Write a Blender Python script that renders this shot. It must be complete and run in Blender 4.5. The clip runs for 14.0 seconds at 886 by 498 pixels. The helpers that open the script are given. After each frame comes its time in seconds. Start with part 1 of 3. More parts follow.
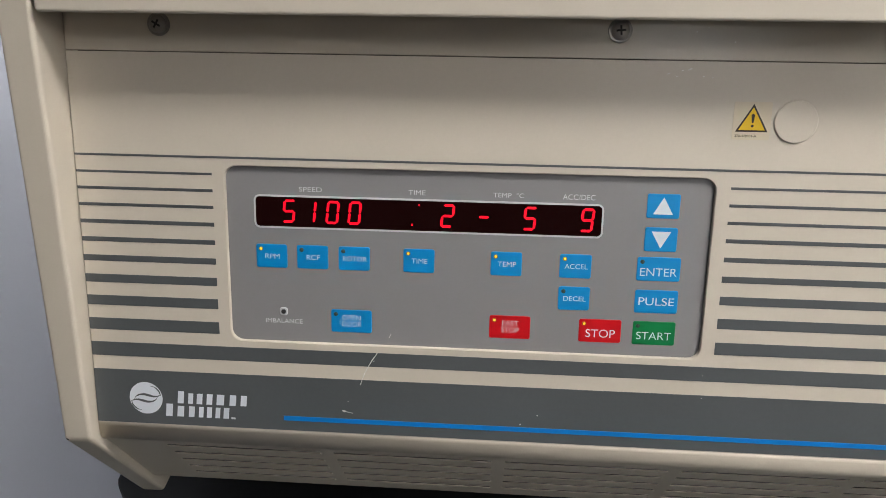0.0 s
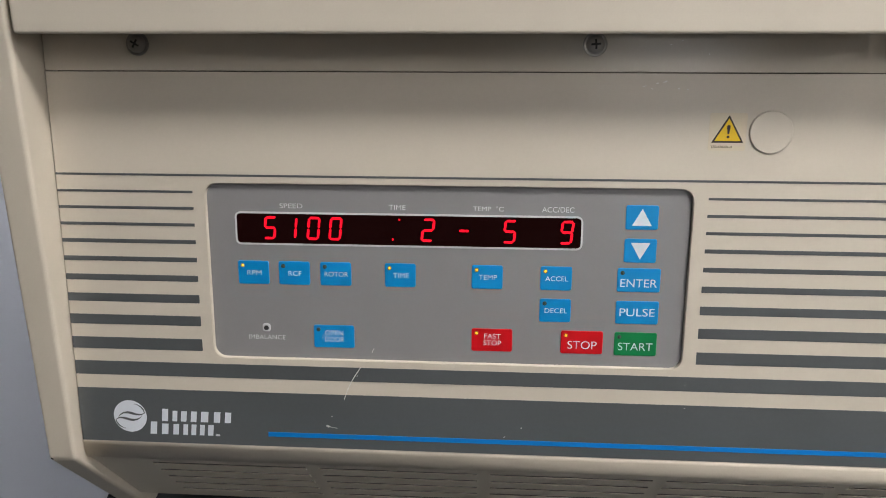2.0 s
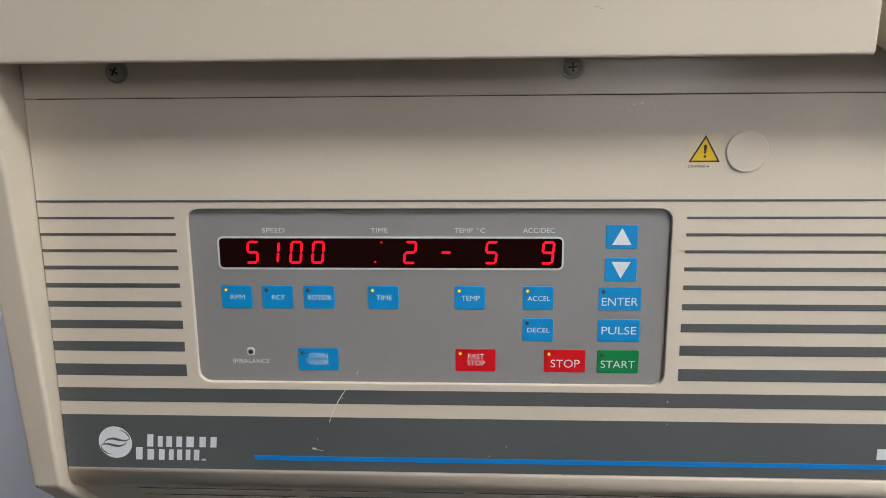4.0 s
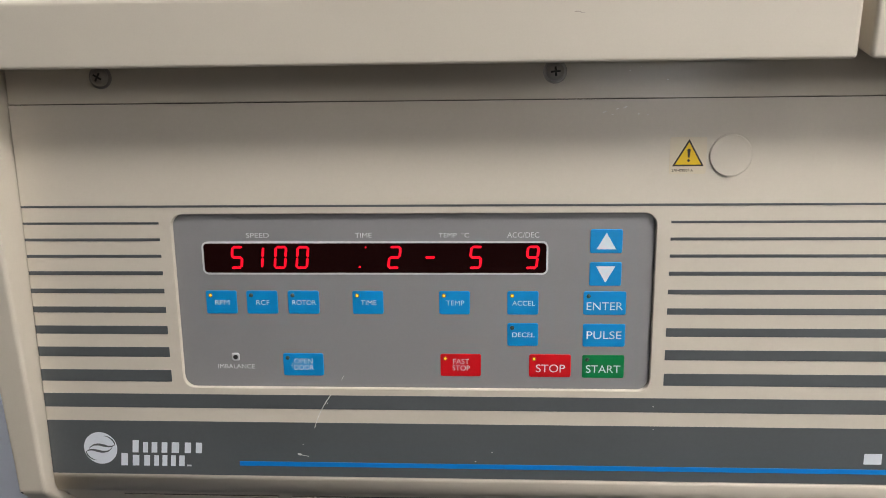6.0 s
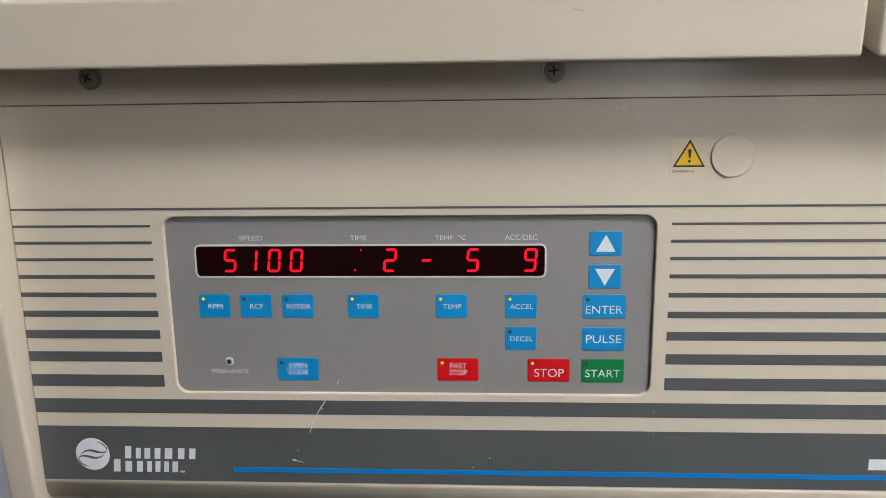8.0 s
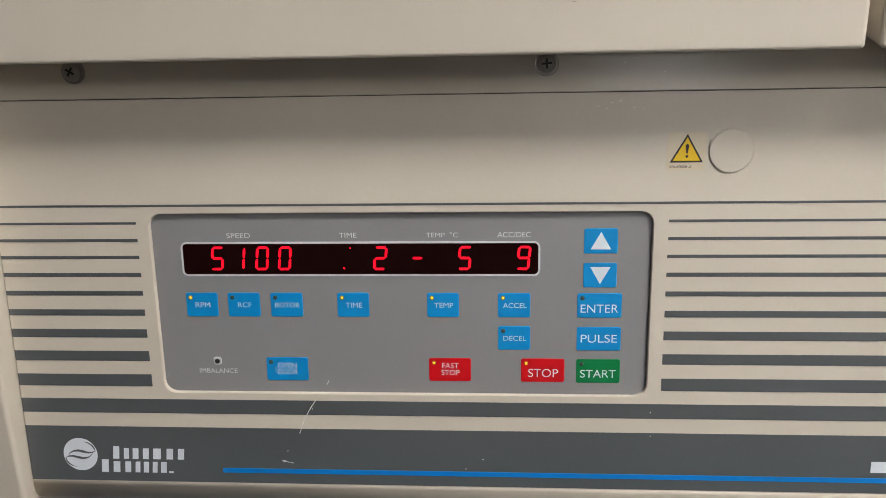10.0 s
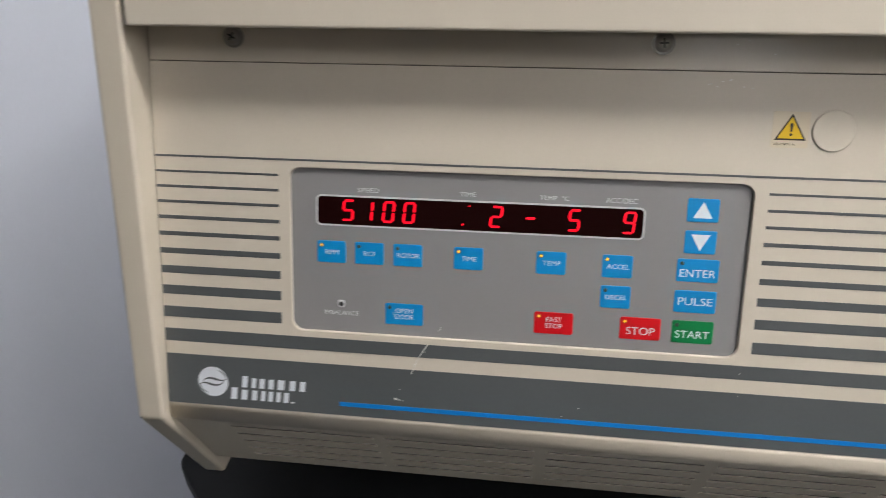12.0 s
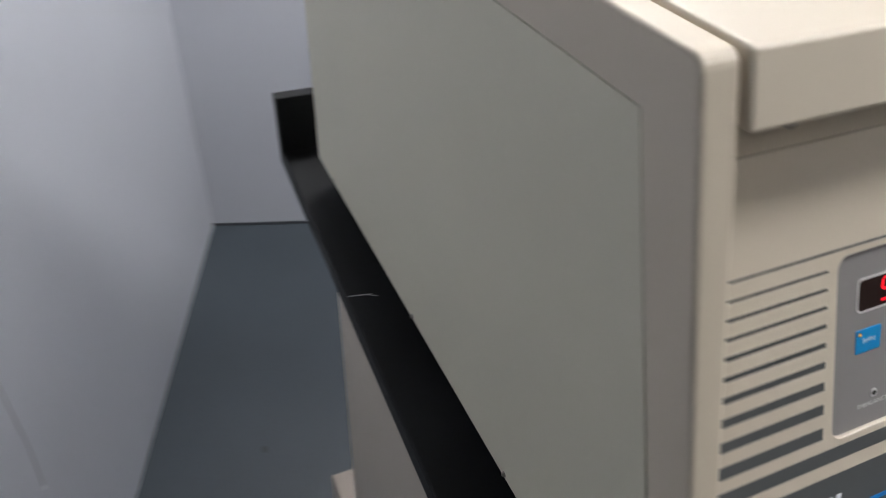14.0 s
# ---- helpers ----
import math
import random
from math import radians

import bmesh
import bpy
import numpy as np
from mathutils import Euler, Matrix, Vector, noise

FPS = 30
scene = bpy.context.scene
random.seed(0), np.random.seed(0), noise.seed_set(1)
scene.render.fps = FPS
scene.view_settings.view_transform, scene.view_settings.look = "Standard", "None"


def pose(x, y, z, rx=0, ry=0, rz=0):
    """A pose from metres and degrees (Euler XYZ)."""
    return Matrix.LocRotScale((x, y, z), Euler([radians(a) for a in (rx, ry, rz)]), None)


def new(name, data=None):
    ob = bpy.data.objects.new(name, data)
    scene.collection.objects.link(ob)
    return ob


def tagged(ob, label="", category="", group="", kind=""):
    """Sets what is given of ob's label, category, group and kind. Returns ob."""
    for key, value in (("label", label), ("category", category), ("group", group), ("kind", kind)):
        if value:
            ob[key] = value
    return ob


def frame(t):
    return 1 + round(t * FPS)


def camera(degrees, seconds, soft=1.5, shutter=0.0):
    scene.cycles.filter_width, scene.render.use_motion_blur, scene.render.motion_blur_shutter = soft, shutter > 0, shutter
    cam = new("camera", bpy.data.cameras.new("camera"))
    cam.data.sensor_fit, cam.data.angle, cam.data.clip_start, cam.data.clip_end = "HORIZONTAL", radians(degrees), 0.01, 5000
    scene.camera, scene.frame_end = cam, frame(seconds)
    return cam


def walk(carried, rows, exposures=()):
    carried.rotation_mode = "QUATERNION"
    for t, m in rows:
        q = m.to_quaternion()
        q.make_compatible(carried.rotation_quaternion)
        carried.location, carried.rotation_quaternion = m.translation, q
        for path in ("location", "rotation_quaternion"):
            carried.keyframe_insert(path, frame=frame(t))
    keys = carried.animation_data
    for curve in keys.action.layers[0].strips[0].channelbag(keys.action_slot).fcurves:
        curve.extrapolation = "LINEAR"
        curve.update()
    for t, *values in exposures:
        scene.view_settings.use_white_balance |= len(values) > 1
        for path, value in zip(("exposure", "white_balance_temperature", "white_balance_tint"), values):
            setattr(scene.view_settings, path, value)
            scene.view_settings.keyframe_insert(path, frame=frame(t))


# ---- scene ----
cam = camera(61.0, 14.0, soft=0.75, shutter=0.7)

# seconds, eye x y z, yaw, pitch, roll
ROWS = [
    (0, 0.1228, -0.3362, 1.3947, 4.54, -33.88, -0.60),
    (0.5, 0.1214, -0.3373, 1.3956, 4.29, -33.70, -0.54),
    (1, 0.1229, -0.3369, 1.3955, 4.33, -33.57, -0.84),
    (1.5, 0.1272, -0.3353, 1.3962, 4.31, -33.42, -1.00),
    (2, 0.1320, -0.3353, 1.3978, 4.31, -33.21, -1.31),
    (2.5, 0.1366, -0.3376, 1.3991, 4.59, -32.64, -1.83),
    (3, 0.1324, -0.3358, 1.4023, 4.09, -32.87, -1.77),
    (5.5, 0.1448, -0.3301, 1.4084, 3.07, -32.85, -1.78),
    (6, 0.1455, -0.3309, 1.4065, 3.49, -32.55, -1.93),
    (6.5, 0.1441, -0.3271, 1.4036, 3.74, -32.74, -1.86),
    (7, 0.1463, -0.3248, 1.4063, 3.27, -32.94, -1.67),
    (7.5, 0.1485, -0.3222, 1.4053, 3.65, -33.13, -2.29),
    (8, 0.1480, -0.3235, 1.4045, 3.66, -32.67, -2.13),
    (10.5, 0.1582, -0.3126, 1.4017, 4.51, -33.38, -2.52),
    (11, 0.1595, -0.3134, 1.4031, 4.85, -33.47, -2.48),
    (11.5, 0.1516, -0.3305, 1.4091, 6.37, -34.24, -2.36),
    (11.8, 0.1285, -0.3491, 1.4094, 7.25, -33.93, -0.85),
    (12, 0.1232, -0.3602, 1.4060, 8.71, -33.40, -1.90),
    (12.3, 0.0734, -0.3745, 1.4094, 8.54, -32.54, -1.85),
    (12.5, 0.0138, -0.3616, 1.4087, 8.32, -32.52, -2.93),
    (12.8, -0.0883, -0.3373, 1.4135, 3.61, -32.30, -4.00),
    (13, -0.1455, -0.3225, 1.4199, -1.69, -33.38, -2.90),
    (13.3, -0.2054, -0.3040, 1.4233, -8.17, -33.90, -0.29),
    (13.5, -0.2301, -0.2726, 1.4213, -11.67, -34.81, 0.39),
    (13.8, -0.2712, -0.2102, 1.4174, -17.02, -35.87, -1.11),
    (14, -0.3106, -0.1634, 1.4219, -24.03, -37.39, 1.31),
]
walk(cam, [(t, pose(x, y, z, 0, 0, yaw) @ pose(0, 0, 0, 90 + pitch) @ pose(0, 0, 0, 0, 0, roll))
           for t, x, y, z, yaw, pitch, roll in ROWS],
     [(0, 0.30), (11.5, 0.30), (12.4, 0.40), (13.0, 0.28), (14, 0.26)])

# ---- world and lamps ----
world = bpy.data.worlds.new("world")
scene.world = world
world.use_nodes = True
world.node_tree.nodes["Background"].inputs[0].default_value = (0.6, 0.65, 0.75, 1)
world.node_tree.nodes["Background"].inputs[1].default_value = 0.05
LAMP_POWER = 28.5

# ---- plan ----
H = 1.1584                      # height of the control panel's origin over the floor
LEAN = radians(21.14)          # the front leans back by this
SL, CL = math.sin(LEAN), math.cos(LEAN)
BENCH = H - 0.2525             # bench top
PANEL = Matrix(((1, 0, 0, 0), (0, SL, -CL, 0), (0, CL, SL, H), (0, 0, 0, 1)))  # a, b, c on the front
ROOM = Matrix.Translation((-0.8458, 0, 0)) @ pose(0, 0, 0, 0, 0, -18.82)          # left wall on its y axis
BACK, WIDE, FAR = 2.035, 5.6, -5.2
TURN_AT, NOOK = -0.45, -1.9     # where the white wall ends out of view, and how far the added nook goes on beyond it


# ---- materials ----
def material(name, colour, rough=0.5, vary=0.08, scale=8.0, fine=400.0, bump=0.02, metal=0.0, emit=None, power=0.0,
             spec=0.5, coat=0.0, streak=(1, 1, 1), rough_vary=0.08):
    m = bpy.data.materials.new(name)
    m.use_nodes = True
    nt = m.node_tree
    b = nt.nodes["Principled BSDF"]
    b.inputs["Roughness"].default_value = rough
    b.inputs["Metallic"].default_value = metal
    b.inputs["Specular IOR Level"].default_value = spec
    b.inputs["Coat Weight"].default_value = coat
    if emit:
        b.inputs["Emission Color"].default_value = (*emit, 1)
        b.inputs["Emission Strength"].default_value = power
    co = nt.nodes.new("ShaderNodeTexCoord")
    mp = nt.nodes.new("ShaderNodeMapping")
    mp.inputs["Scale"].default_value = streak
    nt.links.new(co.outputs["Object"], mp.inputs["Vector"])
    big = nt.nodes.new("ShaderNodeTexNoise")
    big.inputs["Scale"].default_value = scale
    big.inputs["Detail"].default_value = 5
    small = nt.nodes.new("ShaderNodeTexNoise")
    small.inputs["Scale"].default_value = fine
    small.inputs["Detail"].default_value = 3
    nt.links.new(mp.outputs[0], big.inputs["Vector"])
    nt.links.new(co.outputs["Object"], small.inputs["Vector"])
    mix = nt.nodes.new("ShaderNodeMath")
    mix.operation = "MULTIPLY_ADD"
    mix.inputs[1].default_value = 0.35
    nt.links.new(small.outputs[0], mix.inputs[0])
    nt.links.new(big.outputs[0], mix.inputs[2])
    ramp = nt.nodes.new("ShaderNodeMapRange")
    ramp.inputs[1].default_value, ramp.inputs[2].default_value = 0.35, 1.0
    ramp.inputs[3].default_value, ramp.inputs[4].default_value = 1 - vary, 1 + vary
    nt.links.new(mix.outputs[0], ramp.inputs[0])
    tint = nt.nodes.new("ShaderNodeMix")
    tint.data_type, tint.blend_type = "RGBA", "MULTIPLY"
    tint.inputs[0].default_value = 1.0
    tint.inputs[6].default_value = (*colour, 1)
    nt.links.new(ramp.outputs[0], tint.inputs[7])
    nt.links.new(tint.outputs[2], b.inputs["Base Color"])
    rr = nt.nodes.new("ShaderNodeMapRange")
    rr.inputs[3].default_value, rr.inputs[4].default_value = max(0.02, rough - rough_vary), rough + rough_vary
    nt.links.new(big.outputs[0], rr.inputs[0])
    nt.links.new(rr.outputs[0], b.inputs["Roughness"])
    if bump:
        bp = nt.nodes.new("ShaderNodeBump")
        bp.inputs["Strength"].default_value = bump
        bp.inputs["Distance"].default_value = 0.001
        nt.links.new(mix.outputs[0], bp.inputs["Height"])
        nt.links.new(bp.outputs[0], b.inputs["Normal"])
    return m


BEIGE = material("beige_enamel", (0.563, 0.502, 0.408), 0.42, 0.05, 6, 900, 0.06)
GLOSS = material("beige_gloss_enamel", (0.563, 0.502, 0.408), 0.24, 0.05, 6, 900, 0.03)
BEIGE_SIDE = material("beige_side_enamel", (0.60, 0.578, 0.465), 0.5, 0.05, 5, 900, 0.08)
LID = material("lid_plastic", (0.578, 0.520, 0.428), 0.38, 0.05, 6, 1200, 0.05)
FILM = material("printed_front_film", (0.573, 0.513, 0.424), 0.33, 0.05, 7, 600, 0.02)
STRIPE = material("dark_grey_print", (0.088, 0.095, 0.098), 0.38, 0.12, 9, 500, 0.02)
BLUE_LINE = material("blue_print", (0.0, 0.19, 0.56), 0.4, 0.06, 9, 500, 0.0)
PAD = material("grey_membrane", (0.245, 0.236, 0.238), 0.36, 0.06, 12, 700, 0.02)
BLUE = material("blue_button", (0.002, 0.245, 0.57), 0.34, 0.05, 30, 700, 0.02)
RED = material("red_button", (0.60, 0.004, 0.010), 0.34, 0.05, 30, 700, 0.02)
GREEN = material("green_button", (0.002, 0.19, 0.055), 0.34, 0.05, 30, 700, 0.02)
LEGEND = material("white_print", (0.70, 0.73, 0.77), 0.4, 0.05, 40, 700, 0.0)
CAPTION = material("light_grey_print", (0.66, 0.66, 0.67), 0.45, 0.08, 300, 900, 0.0)
FAINT = material("pale_grey_print", (0.52, 0.52, 0.53), 0.45, 0.15, 300, 900, 0.0)
RIM = material("white_display_rim", (0.60, 0.595, 0.59), 0.4, 0.04, 40, 700, 0.0)
WINDOW = material("dark_red_display_window", (0.006, 0.002, 0.002), 0.12, 0.4, 30, 300, 0.0, emit=(0.25, 0.0, 0.0), power=0.010, spec=0.45)
DIGIT = material("lit_red_segment", (0.3, 0.0, 0.01), 0.4, 0.0, 30, 300, 0.0, emit=(1.0, 0.003, 0.016), power=1.1)
AMBER = material("lit_amber_lamp", (0.6, 0.3, 0.02), 0.3, 0.0, 30, 300, 0.0, emit=(1.0, 0.52, 0.03), power=0.75)
AMBER_RIM = material("amber_lamp_rim", (0.22, 0.13, 0.02), 0.35, 0.1, 60, 300, 0.0, emit=(1.0, 0.5, 0.03), power=0.06)
UNLIT = material("unlit_brown_lamp", (0.05, 0.062, 0.05), 0.3, 0.1, 60, 300, 0.0)
STEEL = material("zinc_screw", (0.30, 0.28, 0.25), 0.34, 0.15, 200, 2000, 0.05, metal=1.0)
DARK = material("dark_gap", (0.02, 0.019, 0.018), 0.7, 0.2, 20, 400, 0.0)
# dark brown that stands in for shade inside seams and vent slots
GAP_SHADE = material("brown_gap_shade", (0.10, 0.085, 0.07), 0.7, 0.2, 20, 400, 0.0)
YELLOW = material("warning_yellow", (0.72, 0.46, 0.008), 0.4, 0.05, 30, 700, 0.0)
BLACK = material("warning_black", (0.03, 0.02, 0.015), 0.45, 0.1, 30, 700, 0.0)
STICKER = material("cream_sticker", (0.63, 0.545, 0.415), 0.24, 0.04, 30, 700, 0.0)
PLUG = material("beige_plastic_plug", (0.573, 0.513, 0.424), 0.42, 0.04, 30, 700, 0.02)
CHIP = material("bare_chip", (0.66, 0.64, 0.60), 0.6, 0.25, 500, 2000, 0.0)
RESIN = material("black_resin_top", (0.010, 0.0112, 0.0125), 0.6, 0.35, 10, 300, 0.05, spec=0.2)
TAN = material("tan_cover_paint", (0.30, 0.255, 0.22), 0.5, 0.06, 6, 600, 0.05)
CABINET = material("beige_cabinet_enamel", (0.52, 0.47, 0.40), 0.5, 0.05, 6, 600, 0.05)
RUBBER = material("black_rubber", (0.02, 0.02, 0.02), 0.7, 0.2, 30, 600, 0.1)
WALL = material("white_wall_paint", (0.51, 0.532, 0.59), 0.55, 0.04, 2.2, 180, 0.12)
FLOOR = material("blue_grey_floor_paint", (0.047, 0.059, 0.072), 0.4, 0.18, 2.5, 120, 0.15)
CREAM = material("cream_unseen_wall", (0.62, 0.585, 0.53), 0.6, 0.05, 2, 180, 0.1)
# dark tone for unseen walls, chosen to soak up front fill
BROWN = material("brown_unseen_wall", (0.13, 0.11, 0.09), 0.6, 0.05, 2, 180, 0.1)
CEILING = material("grey_ceiling_tile", (0.33, 0.325, 0.315), 0.8, 0.05, 4, 200, 0.2)
GLOW = material("lit_diffuser", (0.8, 0.8, 0.8), 0.5, 0.0, 4, 200, 0.0, emit=(1.0, 0.975, 0.965), power=LAMP_POWER)
METAL = material("white_lamp_frame", (0.7, 0.7, 0.7), 0.4, 0.05, 10, 300, 0.0)
STAIN = material("dark_stain", (0.035, 0.04, 0.046), 0.6, 0.3, 60, 300, 0.0)
SEAL = material("grey_sealant", (0.05, 0.055, 0.065), 0.6, 0.2, 20, 300, 0.1)
HOLE = material("grey_filler", (0.12, 0.12, 0.135), 0.8, 0.3, 200, 900, 0.0)
MARK = material("grey_scratch", (0.33, 0.33, 0.36), 0.7, 0.3, 200, 900, 0.0)


# ---- mesh helpers ----
def link(name, bm, mats, parent=None, label="", origin=None, smooth=False):
    """One mesh object of a bmesh in world metres, under parent if given."""
    off = Vector(origin) if origin is not None else Vector((0, 0, 0))
    if parent is not None:
        top = parent
        while top.parent is not None:
            top = top.parent
        off = top.location.copy()
    bmesh.ops.translate(bm, verts=bm.verts, vec=-off)
    bmesh.ops.recalc_face_normals(bm, faces=bm.faces)
    me = bpy.data.meshes.new(name)
    bm.to_mesh(me)
    bm.free()
    for m in mats if isinstance(mats, (list, tuple)) else [mats]:
        me.materials.append(m)
    if smooth:
        for f in me.polygons:
            f.use_smooth = True
    ob = new(name, me)
    if parent is not None:
        ob.parent = parent
    else:
        ob.location = off
    if label:
        tagged(ob, label)
    return ob


def part(name, bm, mats, parent, label="", smooth=False):
    return link(name, bm, mats, parent, label, smooth=smooth)


def thing(name, at, label, category, group="", kind=""):
    e = new(name)
    e.location = at
    e.empty_display_size = 0.05
    return tagged(e, label, category, group, kind)


def box(lo, hi, bevel=0.0, seg=2, m=None):
    bm = bmesh.new()
    bmesh.ops.create_cube(bm, size=1)
    for v in bm.verts:
        v.co = [lo[i] + (v.co[i] + 0.5) * (hi[i] - lo[i]) for i in range(3)]
    if bevel:
        bmesh.ops.bevel(bm, geom=list(bm.edges), offset=bevel, segments=seg, profile=0.5, affect="EDGES")
    if m is not None:
        bm.transform(m)
    return bm


def prism(outline, d0, d1, bevel=0.0, seg=2, axis="x", m=None, only=None):
    """Extrude a closed outline: (y, z) along x, or (x, y) along z."""
    bm = bmesh.new()
    put = (lambda p, d: (d, p[0], p[1])) if axis == "x" else (lambda p, d: (p[0], p[1], d))
    low = [bm.verts.new(put(p, d0)) for p in outline]
    high = [bm.verts.new(put(p, d1)) for p in outline]
    n = len(outline)
    bm.faces.new(low)
    bm.faces.new(list(reversed(high)))
    for i in range(n):
        bm.faces.new((low[i], high[i], high[(i + 1) % n], low[(i + 1) % n]))
    bmesh.ops.recalc_face_normals(bm, faces=bm.faces)
    if bevel:
        edges = [e for e in bm.edges if only is None or only(e)]
        bmesh.ops.bevel(bm, geom=edges, offset=bevel, segments=seg, profile=0.5, affect="EDGES")
    if m is not None:
        bm.transform(m)
    return bm


def round_rect(x0, y0, x1, y1, r, n=5):
    pts = []
    for cx, cy, a0 in ((x1 - r, y1 - r, 0), (x0 + r, y1 - r, 90), (x0 + r, y0 + r, 180), (x1 - r, y0 + r, 270)):
        for k in range(n + 1):
            a = radians(a0 + 90 * k / n)
            pts.append((cx + r * math.cos(a), cy + r * math.sin(a)))
    return pts


def plate(outline, c0, c1, soft=0.0, m=PANEL):
    """A flat plate on the front: its outline in (a, b), from depth c0 to c1, with a soft upper edge."""
    bm = bmesh.new()
    cx = sum(p[0] for p in outline) / len(outline)
    cy = sum(p[1] for p in outline) / len(outline)

    def ring(shrink, c):
        out = []
        for x, y in outline:
            dx, dy = x - cx, y - cy
            out.append(bm.verts.new((x - math.copysign(min(shrink, abs(dx)), dx), y - math.copysign(min(shrink, abs(dy)), dy), c)))
        return out
    rings = [ring(0, c0), ring(0, c1 - soft)]
    if soft:
        rings += [ring(soft * 0.4, c1 - soft * 0.3), ring(soft * 1.2, c1)]
    n = len(outline)
    for p, q in zip(rings, rings[1:]):
        for i in range(n):
            bm.faces.new((p[i], p[(i + 1) % n], q[(i + 1) % n], q[i]))
    bm.faces.new(rings[-1])
    bm.transform(m)
    return bm


def lathe(profile, n=24, m=None):
    """Turn (radius, height) pairs round the z axis."""
    bm = bmesh.new()
    rings = []
    for r, h in profile:
        if r < 1e-6:
            rings.append([bm.verts.new((0, 0, h))])
        else:
            rings.append([bm.verts.new((r * math.cos(2 * math.pi * k / n), r * math.sin(2 * math.pi * k / n), h)) for k in range(n)])
    for p, q in zip(rings, rings[1:]):
        for k in range(n):
            j = (k + 1) % n
            if len(p) == 1:
                bm.faces.new((p[0], q[k], q[j]))
            elif len(q) == 1:
                bm.faces.new((p[k], p[j], q[0]))
            else:
                bm.faces.new((p[k], p[j], q[j], q[k]))
    if m is not None:
        bm.transform(m)
    return bm


def merge(bm, other, slot=0):
    """Add another bmesh's faces to bm with that material slot."""
    made = {v: bm.verts.new(v.co) for v in other.verts}
    for f in other.faces:
        nf = bm.faces.new([made[v] for v in f.verts])
        nf.material_index = slot
    other.free()
    return bm


def lettering(text, a, b, width, height, c, m=PANEL, weight=-0.002):
    """Flat letters on the front, fitted to a width and capital height, centred at (a, b)."""
    cu = bpy.data.curves.new("lettering", "FONT")
    cu.body = text
    cu.offset = weight
    ob = bpy.data.objects.new("lettering", cu)
    scene.collection.objects.link(ob)
    me = bpy.data.meshes.new_from_object(ob.evaluated_get(bpy.context.evaluated_depsgraph_get()))
    bm = bmesh.new()
    bm.from_mesh(me)
    bpy.data.objects.remove(ob)
    bpy.data.curves.remove(cu)
    bpy.data.meshes.remove(me)
    xs = [v.co.x for v in bm.verts]
    ys = [v.co.y for v in bm.verts]
    sx, sy = width / (max(xs) - min(xs)), height / (max(ys) - min(ys))
    mx, my = (max(xs) + min(xs)) / 2, (max(ys) + min(ys)) / 2
    for v in bm.verts:
        v.co = (a + (v.co.x - mx) * sx, b + (v.co.y - my) * sy, c)
    bm.transform(m)
    return bm


def front(y, z):
    return (y, H + z)


# ---- the room ----
def room_wall(name, lo, hi, label, paint=WALL):
    ob = link(name, box(lo, hi, m=ROOM), paint)
    return tagged(ob, label, "wall", kind="structure")


wall_left = room_wall("wall_left", (-0.12, TURN_AT, 0), (0, BACK + 0.12, 2.6), "white painted partition wall with fine scratches")
wall_back = room_wall("wall_back", (0.0, BACK, 0.006), (WIDE, BACK + 0.12, 2.6), "white painted wall at the end of the aisle")
# unseen brown walls and nook, added to keep bounce off the front's left
room_wall("wall_return_added", (NOOK, TURN_AT, 0), (-0.12, TURN_AT + 0.12, 2.6), "added unseen wall round the corner, brown to cut bounce", BROWN)
room_wall("wall_nook_added", (NOOK - 0.12, FAR, 0), (NOOK, TURN_AT + 0.12, 2.6), "added unseen side wall of the nook, brown to cut bounce", BROWN)
room_wall("wall_front", (NOOK, FAR, 0), (WIDE, FAR + 0.12, 2.6), "unseen wall across the room, brown to keep front fill low", BROWN)
# unseen wall, cream to throw warm fill back from the right
room_wall("wall_right", (WIDE, FAR, 0), (WIDE + 0.12, BACK + 0.12, 2.6), "unseen side wall of the room, cream for warm fill", CREAM)
floor = tagged(link("floor", box((NOOK - 0.2, FAR - 0.1, -0.1), (WIDE + 0.2, BACK + 0.2, 0), m=ROOM), FLOOR), "smooth blue-grey painted concrete floor with small stains", "floor", kind="structure")
# unseen ceiling, toned grey to lower the bounced fill
ceiling = tagged(link("ceiling", box((NOOK - 0.2, FAR - 0.1, 2.6), (WIDE + 0.2, BACK + 0.2, 2.7), m=ROOM), CEILING), "unseen plain tiled ceiling with light panels, greyed to cut fill", "ceiling", kind="structure")
joint = tagged(link("baseboard", box((0.0, BACK - 0.004, 0.0), (WIDE, BACK + 0.03, 0.008), m=ROOM), SEAL), "dark sealed joint between floor and end wall", "trim", kind="structure")


def ceiling_light(x, y, long=0.60, wide=0.17, turn=0.0):
    m = pose(x, y, 2.6, 0, 0, turn)
    t = thing("ceiling_light", m.translation, "unseen white ceiling light panel, placed for key or fill, switched on", "lamp", "ceiling lights")
    bm = box((-long, -wide, -0.012), (long, 0.02 - wide, 0.0), m=m)
    for lo, hi in (((-long, wide - 0.02, -0.012), (long, wide, 0)), ((-long, 0.02 - wide, -0.012), (0.02 - long, wide - 0.02, 0)), ((long - 0.02, 0.02 - wide, -0.012), (long, wide - 0.02, 0))):
        merge(bm, box(lo, hi, m=m))
    part("frame", bm, METAL, t, "white sheet metal frame")
    part("diffuser", box((0.02 - long, 0.02 - wide, -0.008), (long - 0.02, wide - 0.02, -0.001), m=m), GLOW, t, "glowing frosted diffuser")
    return t


ceiling_light(0.98, -0.22, 0.58)
ceiling_light(0.52, 1.28, 0.52)
# added fill lamp at the front right, lifts the band under the lid
ceiling_light(1.55, -1.34, 0.50, turn=90)
# added small lamp further off, placed for sheen on the strip's right
ceiling_light(1.02, -3.40, 0.24, turn=90)


